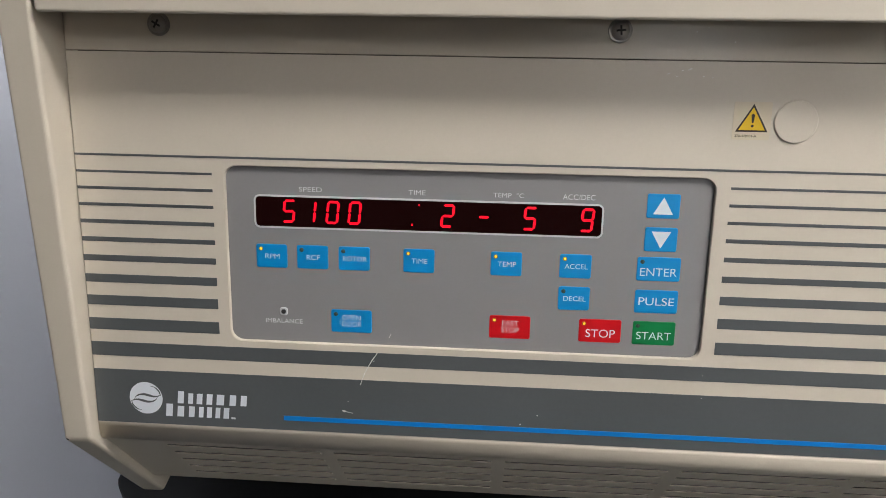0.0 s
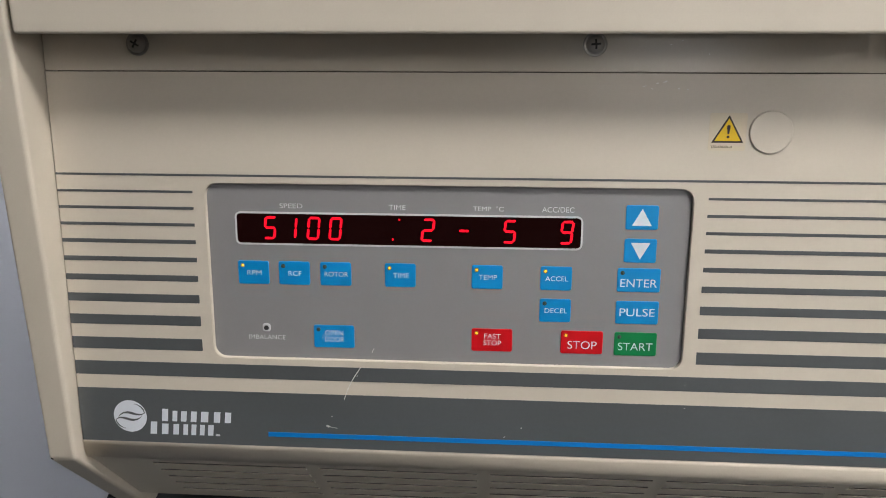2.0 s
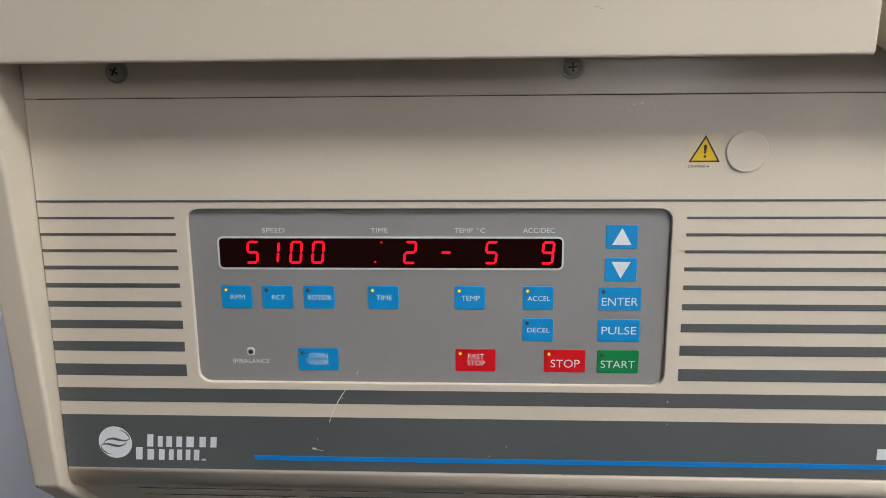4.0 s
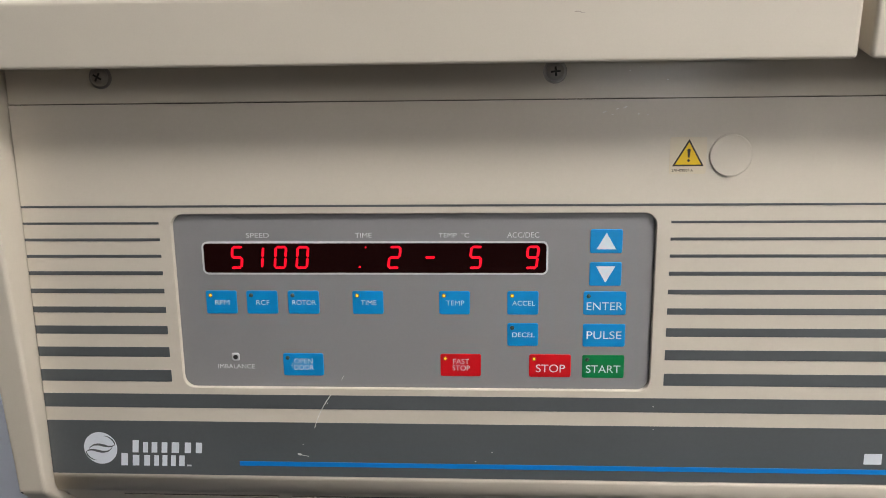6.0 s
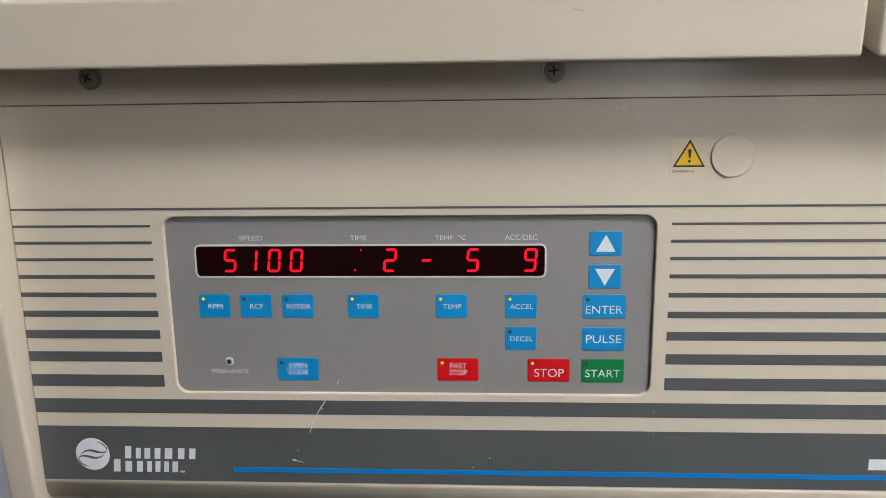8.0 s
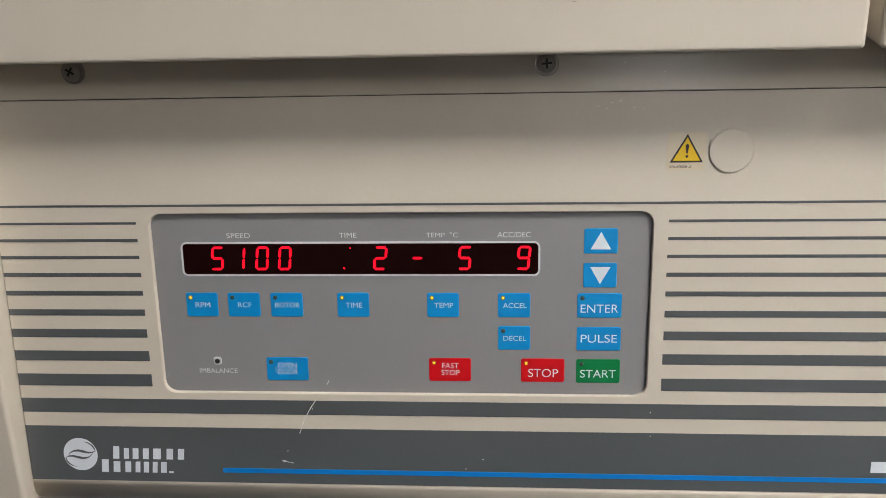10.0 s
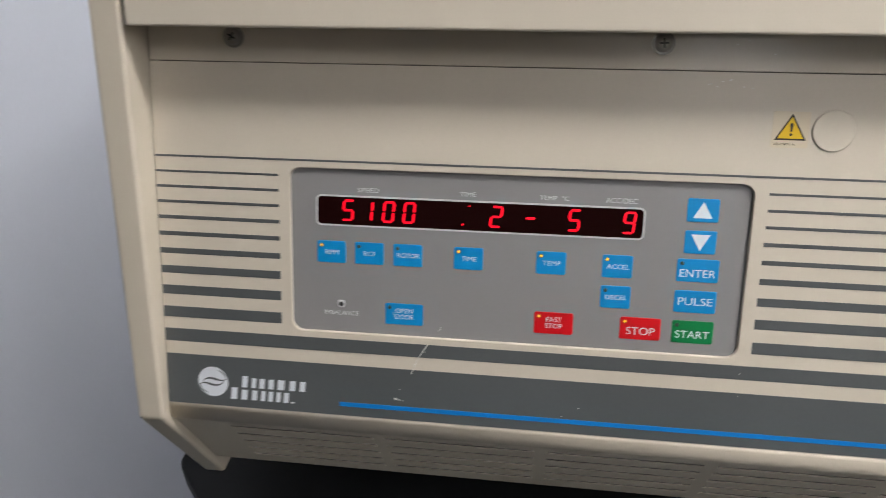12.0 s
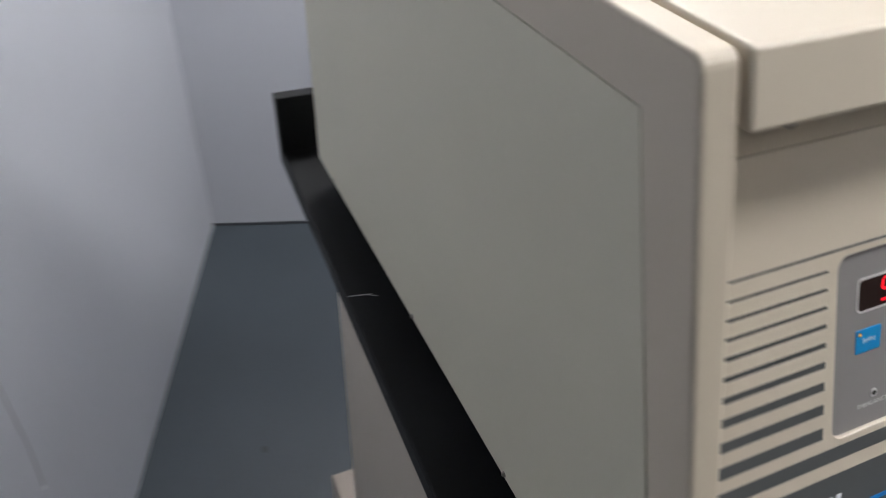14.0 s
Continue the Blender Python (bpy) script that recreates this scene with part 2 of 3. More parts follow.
# marks on the wall and floor
def wall_mark(name, v, z, w, h, mat_, label):
    bm = lathe([(1.0, 0.0), (0.6, 0.6), (0, 0.8)], 10, ROOM @ Matrix.Translation((0, v, z)) @ pose(0, 0, 0, 0, 90, 0) @ Matrix.Diagonal((h, w, 0.002, 1)))
    return tagged(link(name, bm, mat_, origin=ROOM @ Vector((0, v, z))), label, "mark")


wall_mark("screw_hole", 0.7755, H - 0.3698, 0.0040, 0.0036, HOLE, "small dark screw hole in the white wall")
wall_mark("screw_hole", 0.8075, H - 0.3718, 0.0027, 0.0027, HOLE, "small dark screw hole in the white wall")
wall_mark("paint_chip", 0.785, H - 0.7785, 0.004, 0.006, LEGEND, "small white paint chip at the scratch's end")
bm = bmesh.new()
pts = [(0.792, -0.400), (0.7925, -0.455), (0.7935, -0.53), (0.7945, -0.615), (0.7935, -0.70), (0.785, -0.7785)]
for (v0, z0), (v1, z1) in zip(pts, pts[1:]):
    merge(bm, box((0, -0.5, -0.5), (0.0006, 0.5, 0.5), m=ROOM @ Matrix.Translation((0, (v0 + v1) / 2, H + (z0 + z1) / 2)) @ pose(0, 0, 0, math.degrees(math.atan2(-(v1 - v0), z1 - z0))) @ Matrix.Diagonal((1, 0.0018, math.hypot(v1 - v0, z1 - z0), 1))))
tagged(link("wall_scratch", bm, MARK, origin=ROOM @ Vector((0, 0.79, H - 0.6))), "long thin grey scratch in the white wall paint", "scratch")
tagged(link("floor_stain", lathe([(0.007, 0.0003), (0.005, 0.0005), (0, 0.0006)], 9, Matrix.Translation((-0.232, 0.992, 0)) @ Matrix.Diagonal((1, 1.6, 1, 1))), STAIN, origin=(-0.232, 0.992, 0)), "small dark stain on the blue-grey floor", "stain")

# ---- the bench ----
BM = Matrix.Translation((-0.1738, 0, 0)) @ pose(0, 0, 0, 0, 0, -1.64)
bench = thing("lab_bench", (0.3, 0.3, 0), "lab bench with black resin top and beige steel base", "bench")
FRONT_Y, REAR_Y, LONG = -0.012, 0.7285, 1.12
outline = [(0.0, REAR_Y + 0.02), (0.0, FRONT_Y + 0.055), (0.004, FRONT_Y + 0.048), (0.048, FRONT_Y + 0.004), (0.055, FRONT_Y), (LONG, FRONT_Y), (LONG, REAR_Y + 0.02)]
part("worktop", prism(outline, BENCH - 0.024, BENCH, 0.0025, 2, "z", BM), RESIN, bench, "black resin worktop with a cut-off corner")
part("backsplash", box((0.0, REAR_Y, BENCH + 0.0002), (LONG, REAR_Y + 0.02, BENCH + 0.0800), 0.0015, m=BM), RESIN, bench, "black upstand along the worktop's rear")
part("body", box((-0.1385, 0.08, 0.10), (0.93, 0.5475, BENCH - 0.0245), 0.003), CABINET, bench, "beige enamelled steel base cabinet")
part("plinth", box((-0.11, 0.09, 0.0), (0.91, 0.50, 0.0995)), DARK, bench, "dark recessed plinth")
part("service_box", box((-0.1437, 0.552, 0.0), (0.9, 0.696, 0.235), 0.003), TAN, bench, "low tan service cover behind the cabinet")
bm = box((-0.012, -0.0005, 0), (0.012, 0.0005, 0.0004), m=Matrix.Translation((-0.1475, 0.4125, BENCH)) @ pose(0, 0, 0, 0, 0, -12))
merge(bm, box((-0.006, -0.0004, 0), (0.006, 0.0004, 0.0004), m=Matrix.Translation((-0.136, 0.408, BENCH)) @ pose(0, 0, 0, 0, 0, -32)))
part("scratch", bm, FAINT, bench, "short pale scratch")

# ---- the centrifuge ----
LEFT, INNER, RIGHT = -0.1270, -0.1084, 0.60
BASE = -0.2121                  # underside over the panel's origin
cf = thing("centrifuge", (0.24, 0.28, BENCH), "beige benchtop centrifuge with grey keypad standing on a black bench", "centrifuge")

ROUND = 0.0085                  # radius of the cheeks' upper front corner
tilt = math.atan2(0.0780, 0.2598)
turn_in = ROUND * math.tan((math.pi / 2 - tilt) / 2)
pivot = (0.0300 + turn_in, 0.1590 - ROUND)
corner_arc = [front(pivot[0] + ROUND * math.cos(a), pivot[1] + ROUND * math.sin(a))
              for a in (math.pi / 2 + (math.pi / 2 - tilt) * k / 4 for k in range(5))]
cheek = corner_arc + [front(-0.0484, -0.1020), front(0.0025, BASE + 0.001), front(0.032, BASE),
                      front(-0.0168, -0.0995), front(0.0564, 0.1274), front(0.636, 0.1274), front(0.636, 0.1590)]
soft_edges = cheek[5:7]          # the corners whose cross edges are rounded too


for side, x0, x1 in ((1, LEFT, INNER), (-1, RIGHT - 0.016, RIGHT)):
    bm = prism(cheek, x0, x1)
    if side > 0:
        for v in bm.verts:          # the outer face draws in towards the lower front
            if v.co.x < x0 + 1e-6 and v.co.y < 0.01 and v.co.z < H - 0.09:
                v.co.x += 0.0018
    def near(v, corners):
        return any(abs(v.co.y - y) + abs(v.co.z - z) < 1e-5 for y, z in corners)
    edges = []
    for e in bm.edges:
        p, q = e.verts
        if abs(p.co.x - q.co.x) > 0.005:
            if near(p, soft_edges):
                edges.append(e)
        elif not (p.co.y > 0.63 and q.co.y > 0.63) and not (near(p, cheek[7:11]) and near(q, cheek[7:11])):
            edges.append(e)
    bmesh.ops.bevel(bm, geom=edges, offset=0.0024, segments=5, profile=0.5, affect="EDGES")
    part("cheek", bm, BEIGE, cf, "beige moulded side cheek with rounded edges")
    o, i = (x0 + 0.0012, x1 - 0.001) if side > 0 else (x0 + 0.001, x1 - 0.0012)
    side_outline = [front(0.0330, BASE), front(-0.0151, -0.0995), front(0.0580, 0.1259), front(0.632, 0.1259), front(0.632, BASE)]
    part("side_panel", prism(side_outline, o, i, 0.0008, 1), BEIGE_SIDE, cf, "flat beige steel side panel")

IN0, IN1 = INNER + 0.0006, RIGHT - 0.0166
body = [front(0.05, BASE + 0.003), front(-0.022, -0.114), front(0.0555, 0.124), front(0.628, 0.124), front(0.628, BASE + 0.003)]
# backing body, its brown gives the seams their shade
part("body", prism(body, IN0 + 0.002, IN1 - 0.002), GAP_SHADE, cf, "inner body under the covers, brown as shade in the seams")
part("rear_panel", box((LEFT + 0.004, 0.6365, H + BASE), (RIGHT - 0.004, 0.6395, H + 0.157), 0.001), BEIGE_SIDE, cf)

part("chip", lathe([(0.0, 0.0006), (0.0008, 0.0005), (0.0012, 0.0)], 9, Matrix.Translation((LEFT + 0.0034, -0.0472, H - 0.1016)) @ pose(0, 0, 0, 60, -50, 0) @ Matrix.Diagonal((0.8, 1.5, 1, 1))), DARK, cf, "dark chip at the cheek's lower corner")

# lid and fixed cover beside it
lid_outline = [front(0.0186, 0.1286), front(0.0285, 0.1598), front(0.630, 0.1598), front(0.630, 0.1286)]
for name, x0, x1, label in (("lid", -0.1056, 0.3203, "beige plastic lid with an overhanging front"), ("cover", 0.3262, 0.5825, "fixed beige top cover beside the lid")):
    bm = prism(lid_outline, x0, x1)
    bmesh.ops.bevel(bm, geom=list(bm.edges), offset=0.0024, segments=6, profile=0.5, affect="EDGES")
    top = part(name, bm, LID, cf, label)
    if name == "lid":
        scuff = Matrix.Translation((0.1912, 0.0186, H + 0.1286)) @ pose(0, 0, 0, 72.4)
        bm = box((-0.0024, 0.0236, -0.0001), (0.0006, 0.0239, 0.0001), m=scuff)
        merge(bm, box((0.0004, 0.0230, -0.0001), (0.0026, 0.0232, 0.0001), m=scuff))
        part("scuff", bm, TAN, top, "fine brown scuff")

# front sheet with its opening for the keypad
PX0, PX1, PY0, PY1 = -0.0243, 0.2381, -0.0491, 0.0506
DEEP = 0.0025
bm = bmesh.new()
hole = round_rect(PX0, PY0, PX1, PY1, 0.0066, 6)
rim = []
for grow, c in ((0.0005, 0.0), (0.0001, -0.0005), (0.0, -DEEP)):
    rim.append([bm.verts.new((x, y, c)) for x, y in round_rect(PX0 - grow, PY0 - grow, PX1 + grow, PY1 + grow, 0.0066 + grow, 6)])
n = len(hole)
for p, q in zip(rim, rim[1:]):
    for k in range(n):
        bm.faces.new((p[k], p[(k + 1) % n], q[(k + 1) % n], q[k]))
lo_b, hi_b = -0.1041, 0.1099
corner = [bm.verts.new((x, y, 0)) for x, y in ((IN1, hi_b), (IN0, hi_b), (IN0, lo_b), (IN1, lo_b))]
seg = n // 4
for q in range(4):
    ring = rim[0][q * seg:(q + 1) * seg]
    for k in range(seg - 1):
        bm.faces.new((ring[k], ring[k + 1], corner[q]))
    nxt = rim[0][((q + 1) * seg) % n]
    bm.faces.new((ring[-1], nxt, corner[(q + 1) % 4], corner[q]))
# turned upper edge
back = [bm.verts.new((x, hi_b, -0.004)) for x in (IN1, IN0)]
bm.faces.new((corner[0], corner[1], back[1], back[0]))
bm.transform(PANEL)
sheet = part("front_panel", bm, FILM, cf, "beige printed front sheet with grey stripes")

# strip above it, with screws
strip = part("upper_strip", box((IN0, 0.11035, -0.006), (IN1, 0.152, 0.0), 0.0003, 1, PANEL), GLOSS, cf, "beige strip below the lid")

# lower lip and vent face
U0 = Vector((0, -0.0391, H - 0.1064))
UD = Vector((0, 0.0383, -0.0865)).normalized()
UN = Vector((0, UD.z, -UD.y))
VENT = Matrix(((1, 0, 0, 0), (0, UD.y, UN.y, U0.y), (0, UD.z, UN.z, U0.z), (0, 0, 0, 1)))   # a, down, out
b_end = PANEL @ Vector((0, lo_b, 0))
lip_pts = [(b_end.y, b_end.z)]
for k in range(1, 11):
    t = k / 10
    p0, p1, p2 = b_end, PANEL @ Vector((0, -0.1165, 0.0)), VENT @ Vector((0, 0.006, 0))
    q = p0 * (1 - t) ** 2 + p1 * 2 * t * (1 - t) + p2 * t * t
    lip_pts.append((q.y, q.z))
inner_pts = [(y + 0.004, z + 0.001) for y, z in reversed(lip_pts)]
bm = prism(lip_pts + inner_pts, IN0, IN1)
part("lower_lip", bm, BEIGE, cf, "rounded beige lip under the printed front", smooth=True)

ROWS_AT = [0.0145 + 0.0141 * k for k in range(5)]
GROUPS = [(-0.072 + 0.1032 * k, 0.0232 + 0.1032 * k) for k in range(6)]
bm = bmesh.new()
levels = [0.0058]
for r in ROWS_AT:
    levels += [r - 0.0022, r + 0.0030]
levels.append(0.0868)
xs = [IN0]
for g0, g1 in GROUPS:
    xs += [g0, g1]
xs.append(IN1)


def quad(pts, slot=0):
    bm.faces.new([bm.verts.new(p) for p in pts]).material_index = slot


for j in range(len(levels) - 1):
    d0, d1 = levels[j], levels[j + 1]
    for i in range(len(xs) - 1):
        a0, a1 = xs[i], xs[i + 1]
        if j % 2 == 1 and i % 2 == 1:
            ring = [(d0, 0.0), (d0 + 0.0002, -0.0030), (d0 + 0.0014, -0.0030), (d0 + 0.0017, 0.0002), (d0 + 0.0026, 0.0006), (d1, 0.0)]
            for k in range(5):      # a closed pocket coloured dark as slot shade, over a low pressed louvre
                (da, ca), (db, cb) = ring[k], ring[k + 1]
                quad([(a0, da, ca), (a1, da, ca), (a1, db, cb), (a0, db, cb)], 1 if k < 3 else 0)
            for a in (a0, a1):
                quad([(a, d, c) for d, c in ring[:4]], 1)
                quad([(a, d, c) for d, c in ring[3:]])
        else:
            quad([(a0, d0, 0), (a1, d0, 0), (a1, d1, 0), (a0, d1, 0)])
quad([(IN0, 0.0868, 0), (IN1, 0.0868, 0), (IN1, 0.0868, -0.006), (IN0, 0.0868, -0.006)])
bmesh.ops.remove_doubles(bm, verts=bm.verts, dist=1e-6)
bm.transform(VENT)
part("vent_panel", bm, [BEIGE, GAP_SHADE], cf, "beige louvred vent panel under the front")

for x in (-0.06, 0.53):
    for y in (0.14, 0.55):
        part("foot", lathe([(0.0, 0.0), (0.016, 0.0), (0.018, 0.004), (0.016, 0.0415), (0, 0.0415)], 20, Matrix.Translation((x, y, BENCH))), RUBBER, cf, "black rubber foot")
for y in (0.3167, 0.5705, 0.13):
    part("side_screw", lathe([(0.0, 0.0024), (0.0014, 0.002), (0.0024, 0.0)], 12, Matrix.Translation((LEFT + 0.0012, y, H + BASE + 0.004)) @ pose(0, 0, 0, 0, -90, 0)), STEEL, cf, "small steel screw")

# printed stripes
STRIPES = [(0.0465, 0.0452), (0.0375, 0.0359), (0.0283, 0.0266), (0.0189, 0.0167), (0.0089, 0.0063),
           (-0.0015, -0.0050), (-0.0127, -0.0175), (-0.0252, -0.0310), (-0.0388, -0.0458)]
INK = 0.00018
for hi, lo in STRIPES:
    for x0, x1 in ((IN0, -0.0312), (0.2457, IN1)):
        part("stripe", box((x0, lo, 0.0), (x1, hi, INK), m=PANEL), STRIPE, sheet)
part("top_line", box((IN0, 0.0545, 0.0), (IN1, 0.0557, INK), m=PANEL), STRIPE, sheet)
part("stripe", box((IN0, -0.0617, 0.0), (IN1, -0.0533, INK), m=PANEL), STRIPE, sheet)
part("band", box((IN0, -0.1034, 0.0), (IN1, -0.0700, INK), m=PANEL), STRIPE, sheet, "wide dark grey printed band")
part("blue_line", box((0.0048, -0.0972, INK), (IN1, -0.0944, 2 * INK), m=PANEL), BLUE_LINE, sheet, "thin blue printed line")

# maker's emblem and name, as plain shapes
emblem = lathe([(0.0099, 0.0), (0.0099, INK), (0.0, INK)], 40, PANEL @ Matrix.Translation((-0.0774, -0.0873, INK)))
SWOOSH = [((-0.74, -0.10), 0.01), ((-0.60, 0.08), 0.05), ((-0.40, 0.20), 0.09), ((-0.10, 0.24), 0.14), ((0.20, 0.17), 0.15), ((0.45, 0.11), 0.11), ((0.68, 0.12), 0.08), ((0.90, 0.22), 0.02)]
ARC = [((0.90, 0.18), 0.03), ((0.84, 0.42), 0.08), ((0.70, 0.60), 0.08), ((0.52, 0.72), 0.05), ((0.28, 0.78), 0.01)]
for line in (SWOOSH, ARC):
    for sign in (1, -1):
        for ((xa, ya), wa), ((xb, yb), wb) in zip(line, line[1:]):
            ln = math.hypot(xb - xa, yb - ya)
            nx, ny = -(yb - ya) / ln / 2, (xb - xa) / ln / 2
            pts = [(xa + nx * wa, ya + ny * wa), (xa - nx * wa, ya - ny * wa), (xb - nx * wb, yb - ny * wb), (xb + nx * wb, yb + ny * wb)]
            merge(emblem, plate([(sign * 0.0099 * x, sign * 0.0099 * y) for x, y in pts], 0.0, INK, 0, PANEL @ Matrix.Translation((-0.0774, -0.0873, INK * 1.4))), 1)
part("emblem", emblem, [LEGEND, STRIPE], sheet, "white disc with dark curved swooshes")


def name_bars(a0, a1, b0, b1, widths, lead, fill=0.56, slant=0.10):
    """Leaning bars in place of a maker's word, one for each letter's room."""
    unit = (a1 - a0) / sum(widths)
    at = a0
    for k, w in enumerate(widths):
        tall = b1 - b0 - (lead if k else 0.0)
        wide = unit * w * fill
        pts = [(at, b0), (at + wide, b0), (at + wide + slant * tall, b0 + tall), (at + slant * tall, b0 + tall)]
        part("name_bar", plate(pts, INK, 2 * INK), LEGEND, sheet)
        at += unit * w


name_bars(-0.0585, -0.0146, -0.0897, -0.0821, (1.05, 0.85, 1.0, 1.0, 1.3, 1.1, 1.05), 0.0011)
name_bars(-0.0660, -0.0257, -0.0980, -0.0903, (1.2, 1.2, 1.05, 0.85, 0.9, 0.85, 1.0), 0.0011)
name_bars(0.3577, 0.425, -0.0912, -0.0849, (1.25, 0.55, 0.55, 1.0, 1.0, 0.8, 1.0), 0.0, 0.7, 0.0)
part("name_bar", box((-0.0266, -0.0981, INK), (-0.0241, -0.0971, 2 * INK), m=PANEL), CAPTION, sheet)

# ---- keypad ----
PC = -DEEP + 0.0002
pad = part("keypad", plate(round_rect(PX0 + 0.0001, PY0 + 0.0001, PX1 - 0.0001, PY1 - 0.0001, 0.0065, 6), -DEEP - 0.002, PC), PAD, cf, "grey membrane keypad sunk into the front")


def button(name, a0, a1, b0, b1, mat_, words, lamp=None, label=""):
    bm = plate(round_rect(a0, b0, a1, b1, 0.0011, 3), PC - 0.0002, PC + 0.0003, 0.00028)
    for text, ta, tb, w, h in words:
        merge(bm, lettering(text, ta, tb, w, h, PC + 0.00036), 1)
    ob = part(name, bm, [mat_, LEGEND], pad, label)
    if lamp is not None:
        at = PANEL @ Matrix.Translation((a0 + 0.0027, b1 - 0.0027, PC + 0.0002))
        led = lathe([(0.0012, 0.0), (0.00115, 0.00025), (0.0007, 0.0003)], 16, at)
        merge(led, lathe([(0.0007, 0.0003), (0.0005, 0.0005), (0.0, 0.0006)], 16, at), 1)
        part("indicator_lamp", led, [AMBER_RIM if lamp else UNLIT, AMBER if lamp else UNLIT], pad, "lit amber indicator" if lamp else "unlit brown indicator")
    return ob


T, B2 = 0.0074, -0.0060
SM = 0.0027


def small(text, a0, a1, lamp, w, b0=B2, b1=T):
    mid = (a0 + a1) / 2
    button("button", a0, a1, b0, b1, BLUE, [(text, mid + 0.0004, (b0 + b1) / 2 - 0.0001, w * 0.90, SM)], lamp, "blue button with white lettering")


small("RPM", -0.0087, 0.0088, True, 0.0090)
small("RCF", 0.0143, 0.0319, False, 0.0082)
small("ROTOR", 0.0377, 0.0552, False, 0.0148)
small("TIME", 0.0739, 0.0911, True, 0.0098)
small("TEMP", 0.1220, 0.1390, True, 0.0112)
small("ACCEL", 0.1595, 0.1766, True, 0.0138)
small("DECEL", 0.1596, 0.1767, False, 0.0136, -0.0241, -0.0108)
button("button", 0.2010, 0.2241, -0.0060, 0.0073, BLUE, [("ENTER", 0.2126, -0.0010, 0.0196, 0.0044)], False, "wide blue button with white lettering")
button("button", 0.2011, 0.2242, -0.0242, -0.0111, BLUE, [("PULSE", 0.2127, -0.0175, 0.0190, 0.0044)], None, "wide blue button with white lettering")
button("button", 0.2012, 0.2243, -0.0425, -0.0290, GREEN, [("START", 0.2128, -0.0372, 0.0188, 0.0044)], False, "green button with white lettering")
button("button", 0.1719, 0.1950, -0.0422, -0.0289, RED, [("STOP", 0.1837, -0.0370, 0.0160, 0.0046)], True, "red button with white lettering")
button("button", 0.1224, 0.1451, -0.0421, -0.0289, RED, [("FAST", 0.1340, -0.0332, 0.0090, 0.0029), ("STOP", 0.1340, -0.0371, 0.0098, 0.0029)], True, "red button with white lettering")
button("button", 0.0331, 0.0562, -0.0424, -0.0291, BLUE, [("OPEN", 0.0447, -0.0336, 0.0104, 0.0029), ("DOOR", 0.0449, -0.0374, 0.0110, 0.0029)], False, "wide blue button with white lettering")
for b0, b1, up in ((0.0285, 0.0417, 1), (0.0104, 0.0236, -1)):
    bm = plate(round_rect(0.2038, b0, 0.2210, b1, 0.0011, 3), PC - 0.0002, PC + 0.0003, 0.00028)
    mid, ca = (b0 + b1) / 2, 0.2124
    tri = [(ca - 0.0052, mid - 0.0044 * up), (ca + 0.0052, mid - 0.0044 * up), (ca, mid + 0.0048 * up)]
    merge(bm, plate(tri, PC + 0.0003, PC + 0.00036), 1)
    part("button", bm, [BLUE, LEGEND], pad, "blue button with a white arrow")

# captions
for text, a, w in (("SPEED", 0.0226, 0.0127), ("TIME", 0.0811, 0.0092), ("TEMP  °C", 0.1305, 0.0165), ("ACC/DEC", 0.1679, 0.0172)):
    part("caption", lettering(text, a, 0.0386, w, 0.0026 if "/" not in text else 0.0029, PC + 0.0001), CAPTION, pad, "white printed caption")
part("caption", lettering("IMBALANCE", 0.0060, -0.0371, 0.0212, 0.0026, PC + 0.0001), CAPTION, pad, "pale printed caption")
bm = plate(round_rect(0.0036, -0.0338, 0.0082, -0.0291, 0.0014, 4), PC, PC + 0.0005, 0.0004)
merge(bm, lathe([(0.0014, 0.0), (0.0014, 0.0001), (0.0, 0.0001)], 14, PANEL @ Matrix.Translation((0.0059, -0.0315, PC + 0.0005))), 1)
part("warning_lamp", bm, [FAINT, DARK], pad, "pale square lamp holder with a dark eye")

# ---- display ----
DX0, DX1, DY0, DY1 = -0.0081, 0.1805, 0.0176, 0.0342
display = part("display", plate(round_rect(DX0, DY0, DX1, DY1, 0.0022, 4), PC - 0.0002, PC + 0.0003), WINDOW, cf, "dark red window with lit red digits")
bm = bmesh.new()
outer, inner_ = round_rect(DX0 - 0.001, DY0 - 0.001, DX1 + 0.001, DY1 + 0.001, 0.0032, 4), round_rect(DX0, DY0, DX1, DY1, 0.0022, 4)
loops = [[bm.verts.new((x, y, c)) for x, y in o] for o, c in ((outer, PC - 0.0001), (outer, PC + 0.0004), (inner_, PC + 0.0004), (inner_, PC))]
for p, q in zip(loops, loops[1:]):
    for k in range(len(p)):
        j = (k + 1) % len(p)
        bm.faces.new((p[k], p[j], q[j], q[k]))
bm.transform(PANEL)
part("rim", bm, RIM, display, "white rim line")

SEG_ON = {"5": "afgcd", "1": "bc", "0": "abcdef", "2": "abged", "9": "abcdfg", "-": "g"}
DW, DH, TH, SLANT = 0.0057, 0.0116, 0.00135, 0.105


def segment(x0, y0, x1, y1):
    """A six-sided bar between two points of a digit."""
    dx, dy = x1 - x0, y1 - y0
    ln = math.hypot(dx, dy)
    ux, uy = dx / ln, dy / ln
    g, h = 0.00012, TH / 2
    pts = [(g, 0), (g + h, h), (ln - g - h, h), (ln - g, 0), (ln - g - h, -h), (g + h, -h)]
    return [(x0 + ux * p - uy * q, y0 + uy * p + ux * q) for p, q in pts]


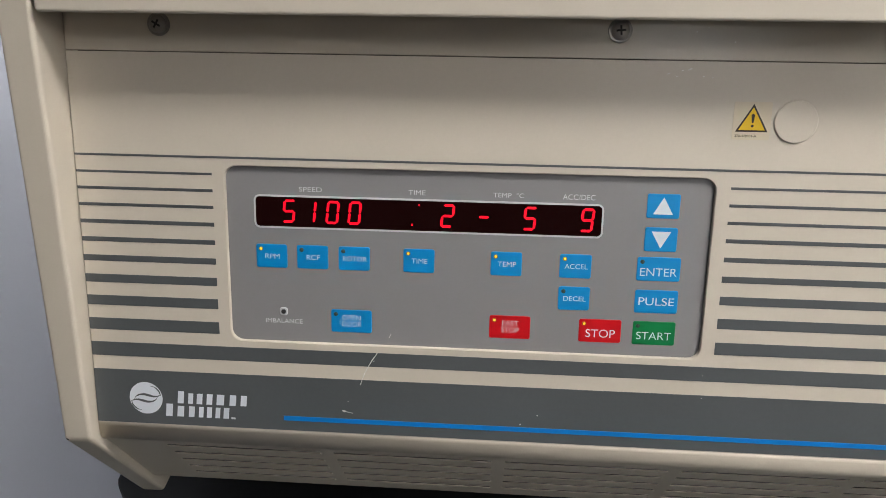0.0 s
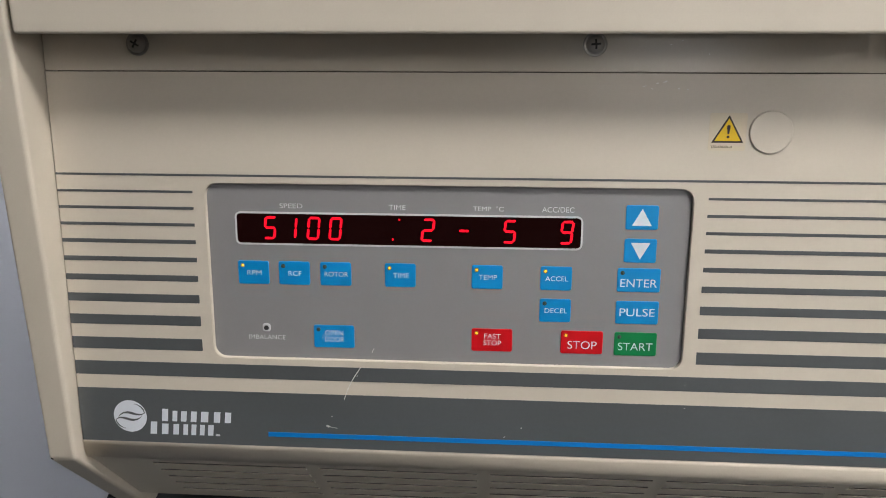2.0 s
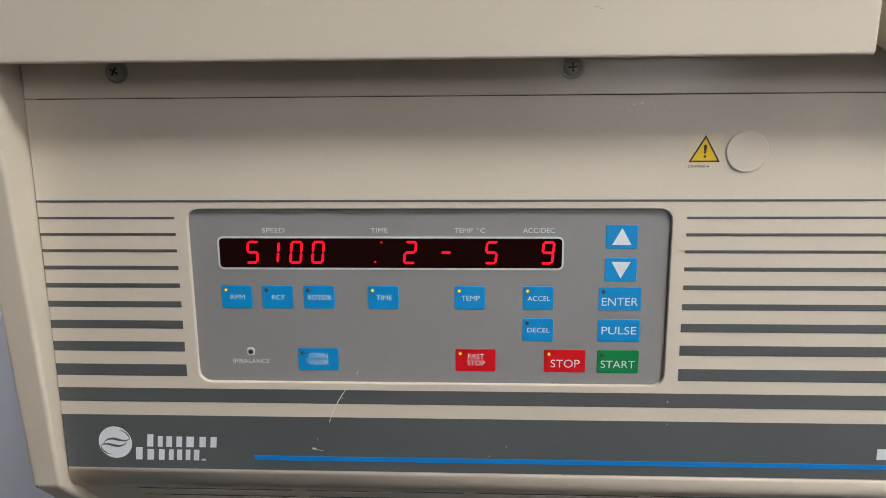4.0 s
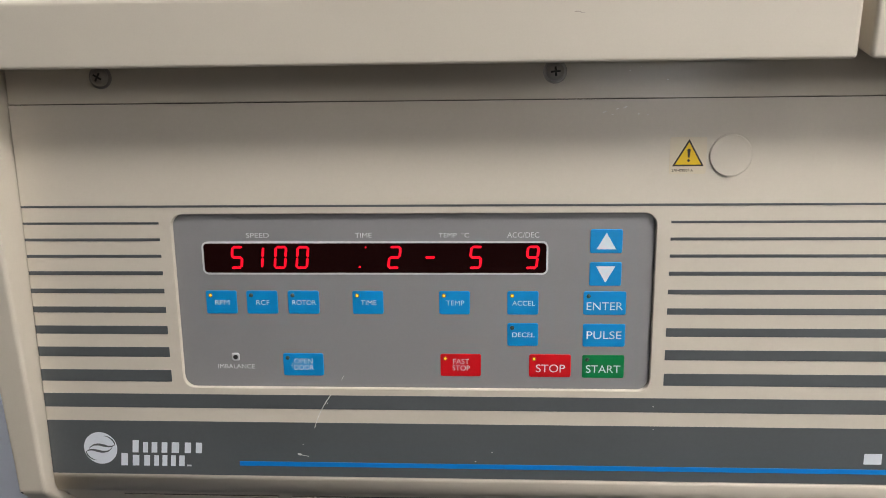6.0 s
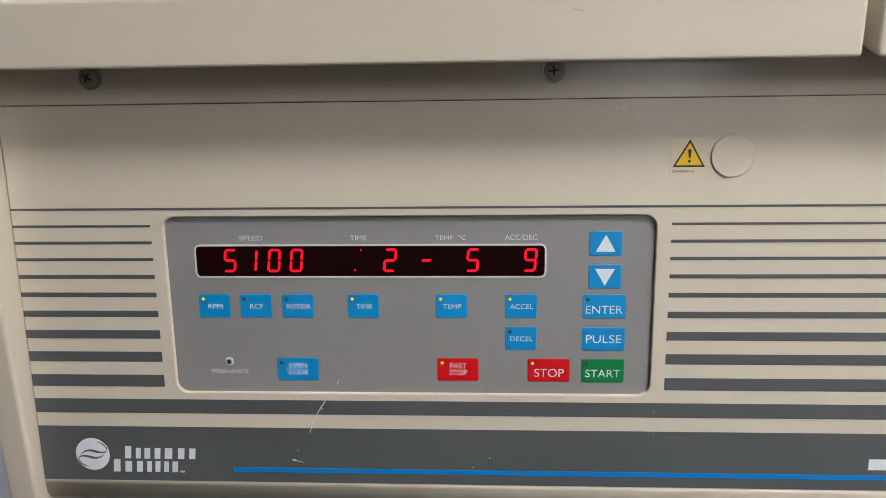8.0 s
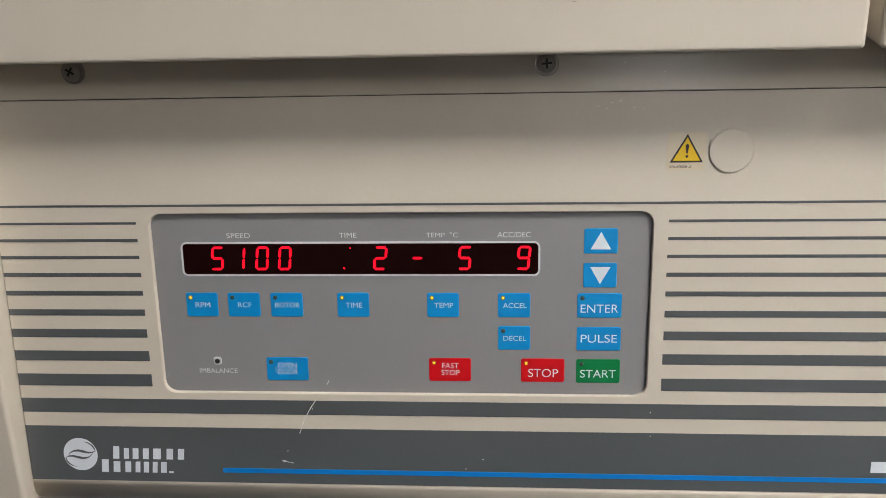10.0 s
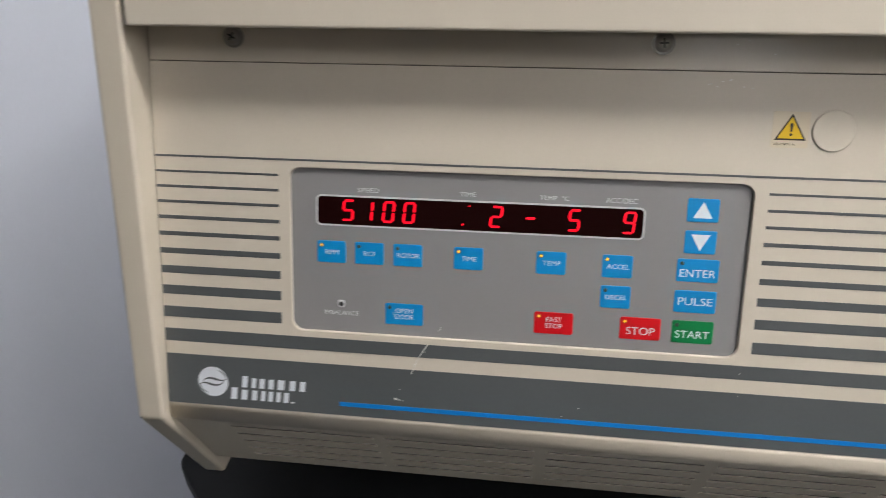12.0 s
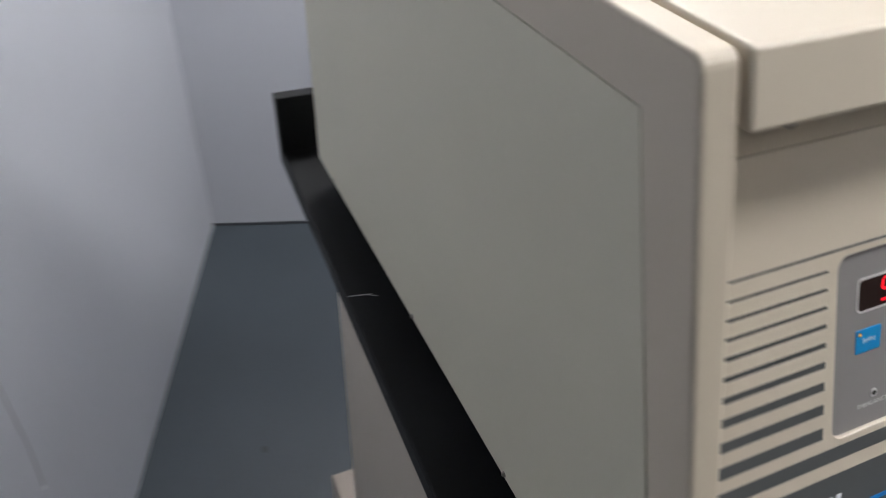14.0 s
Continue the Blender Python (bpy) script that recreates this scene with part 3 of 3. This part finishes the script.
def digit(char, ca):
    x0, x1, y0, y1, ym = -DW / 2, DW / 2, -DH / 2, DH / 2, 0
    where = {"a": (x0, y1, x1, y1), "b": (x1, ym, x1, y1), "c": (x1, y0, x1, ym), "d": (x0, y0, x1, y0), "e": (x0, y0, x0, ym), "f": (x0, ym, x0, y1), "g": (x0, ym, x1, ym)}
    for s in SEG_ON[char]:
        pts = [(ca + x + SLANT * y, 0.0263 + y) for x, y in segment(*where[s])]
        part("digit_segment", plate(pts, PC + 0.0003, PC + 0.0004), DIGIT, display)


for char, ca in (("5", 0.0105), ("1", 0.0220), ("0", 0.0348), ("0", 0.0470), ("2", 0.0979), ("-", 0.1175), ("5", 0.1423), ("9", 0.1729)):
    digit(char, ca)
for a, b, r in ((0.0822, 0.0319, 0.0005), (0.0786, 0.0209, 0.0006)):
    part("point", lathe([(r, 0.0), (r, 0.0001), (0, 0.0001)], 12, PANEL @ Matrix.Translation((a, b, PC + 0.0003))), DIGIT, display, "lit red point")

# ---- screws, warning label, plug ----
def screw(a, b):
    m = PANEL @ Matrix.Translation((a, b, 0.0)) @ pose(0, 0, 0, 0, 0, 20 + 900 * a)
    bm = lathe([(0.0061, 0.0), (0.0061, 0.0005), (0.0058, 0.0008), (0.0047, 0.0008), (0.0047, 0.0016), (0.0043, 0.0024), (0.0034, 0.0032), (0.002, 0.0036), (0.0, 0.0037)], 28, m)
    for turn in (0, 90):
        merge(bm, box((-0.0024, -0.0005, 0.0028), (0.0024, 0.0005, 0.0038), m=m @ pose(0, 0, 0, 0, 0, turn)), 1)
    return part("screw", bm, [STEEL, DARK], strip, "pan-head steel screw with a washer")


for a in (-0.0557, 0.1832, 0.45):
    screw(a, 0.1241)

bm = plate(round_rect(0.2431, 0.0712, 0.2619, 0.0903, 0.0008, 3), 0.0, 0.0002, 0)
label_part = part("warning_label", bm, STICKER, sheet, "cream sticker with a yellow warning triangle")
bm = plate([(0.2445, 0.0752), (0.2608, 0.0752), (0.2528, 0.0893)], 0.0002, 0.0003)
merge(bm, plate([(0.2460, 0.0761), (0.2593, 0.0761), (0.2528, 0.0876)], 0.0003, 0.0004), 1)
merge(bm, plate([(0.2524, 0.0797), (0.2532, 0.0797), (0.2537, 0.0838), (0.2528, 0.0844), (0.2519, 0.0838)], 0.0004, 0.0005))
merge(bm, lathe([(0.0007, 0.0), (0.0007, 0.0001), (0, 0.0001)], 12, PANEL @ Matrix.Translation((0.2528, 0.0782, 0.0004))))
merge(bm, lettering("270-478301-A", 0.2499, 0.0731, 0.0110, 0.0013, 0.0003, weight=0.012))
part("warning_triangle", bm, [BLACK, YELLOW], cf, "yellow triangle with a black exclamation mark")
part("plug", lathe([(0.0109, 0.0), (0.0109, 0.0005), (0.0105, 0.0009), (0.0, 0.0011)], 48, PANEL @ Matrix.Translation((0.2743, 0.0808, 0.0))), PLUG, cf, "round beige plastic plug")

# ---- chips and scratches in the print ----
rng = random.Random(4)


def fleck(a, b, w, h, turn):
    pts = []
    for k in range(9):
        ang = 2 * math.pi * k / 9
        r = 0.7 + 0.5 * rng.random()
        pts.append((r * w * math.cos(ang), r * h * math.sin(ang)))
    t = radians(turn)
    pts = [(a + x * math.cos(t) - y * math.sin(t), b + x * math.sin(t) + y * math.cos(t)) for x, y in pts]
    return plate(pts, INK, INK + 0.0001)


bm = bmesh.new()
for k in range(14):
    t = k / 13
    a, b = 0.0594 - 0.0091 * t - 0.001 * math.sin(3 * t), -0.0537 - 0.0185 * t
    merge(bm, fleck(a, b, 0.0011, 0.00022 + 0.00025 * rng.random(), 64 + 6 * t))
part("scratch", bm, CHIP, sheet, "white scratch across the printed stripes")
for a, b, w, h, turn in ((0.0402, -0.0896, 0.0013, 0.0006, -8), (0.0424, -0.0902, 0.0011, 0.0002, -14), (0.0446, -0.0906, 0.0012, 0.00016, -14), (0.0426, -0.0834, 0.0003, 0.0003, 0), (0.1513, -0.0868, 0.0004, 0.0003, 0),
                         (0.1418, -0.0927, 0.0006, 0.0002, 30), (0.2407, -0.0582, 0.0003, 0.0004, 0), (0.2413, -0.0718, 0.0003, 0.0002, 0), (0.0578, -0.0582, 0.0004, 0.0003, 40)):
    part("chip", fleck(a, b, w, h, turn), CHIP, sheet)
for a, b, w, h, turn in ((0.2090, 0.1035, 0.0012, 0.00025, 20), (0.2130, 0.1022, 0.0008, 0.0002, -25), (0.2155, 0.1050, 0.0009, 0.0003, 15), (0.2195, 0.1058, 0.0012, 0.00035, 25), (0.2264, 0.1023, 0.0005, 0.0004, 0), (0.2309, 0.1019, 0.0005, 0.0003, 0)):
    part("scuff", fleck(a, b, w, h, turn), CHIP, sheet)
bm = plate([(0.0658, -0.0450), (0.0662, -0.0450), (0.0674, -0.0424), (0.0671, -0.0424)], PC, PC + 0.0001)
part("pad_scratch", bm, CHIP, pad, "tiny pale scratch")
for a, b, w, h in ((0.0383, -0.0352, 0.0002, 0.0004), (0.0381, -0.0364, 0.0004, 0.0002), (0.0384, -0.0374, 0.0003, 0.0002)):
    part("scuff", plate([(a - w, b - h), (a + w, b - h * 0.6), (a + w * 0.7, b + h), (a - w * 0.8, b + h * 0.7)], PC + 0.0003, PC + 0.00036), CHIP, pad)
for a, b, w, h in ((0.2212, 0.1241, 0.0005, 0.0003), (0.2268, 0.1261, 0.0004, 0.0002), (0.2404, 0.1194, 0.0004, 0.0003)):
    part("scuff", fleck(a, b, w, h, 25), CHIP, strip)
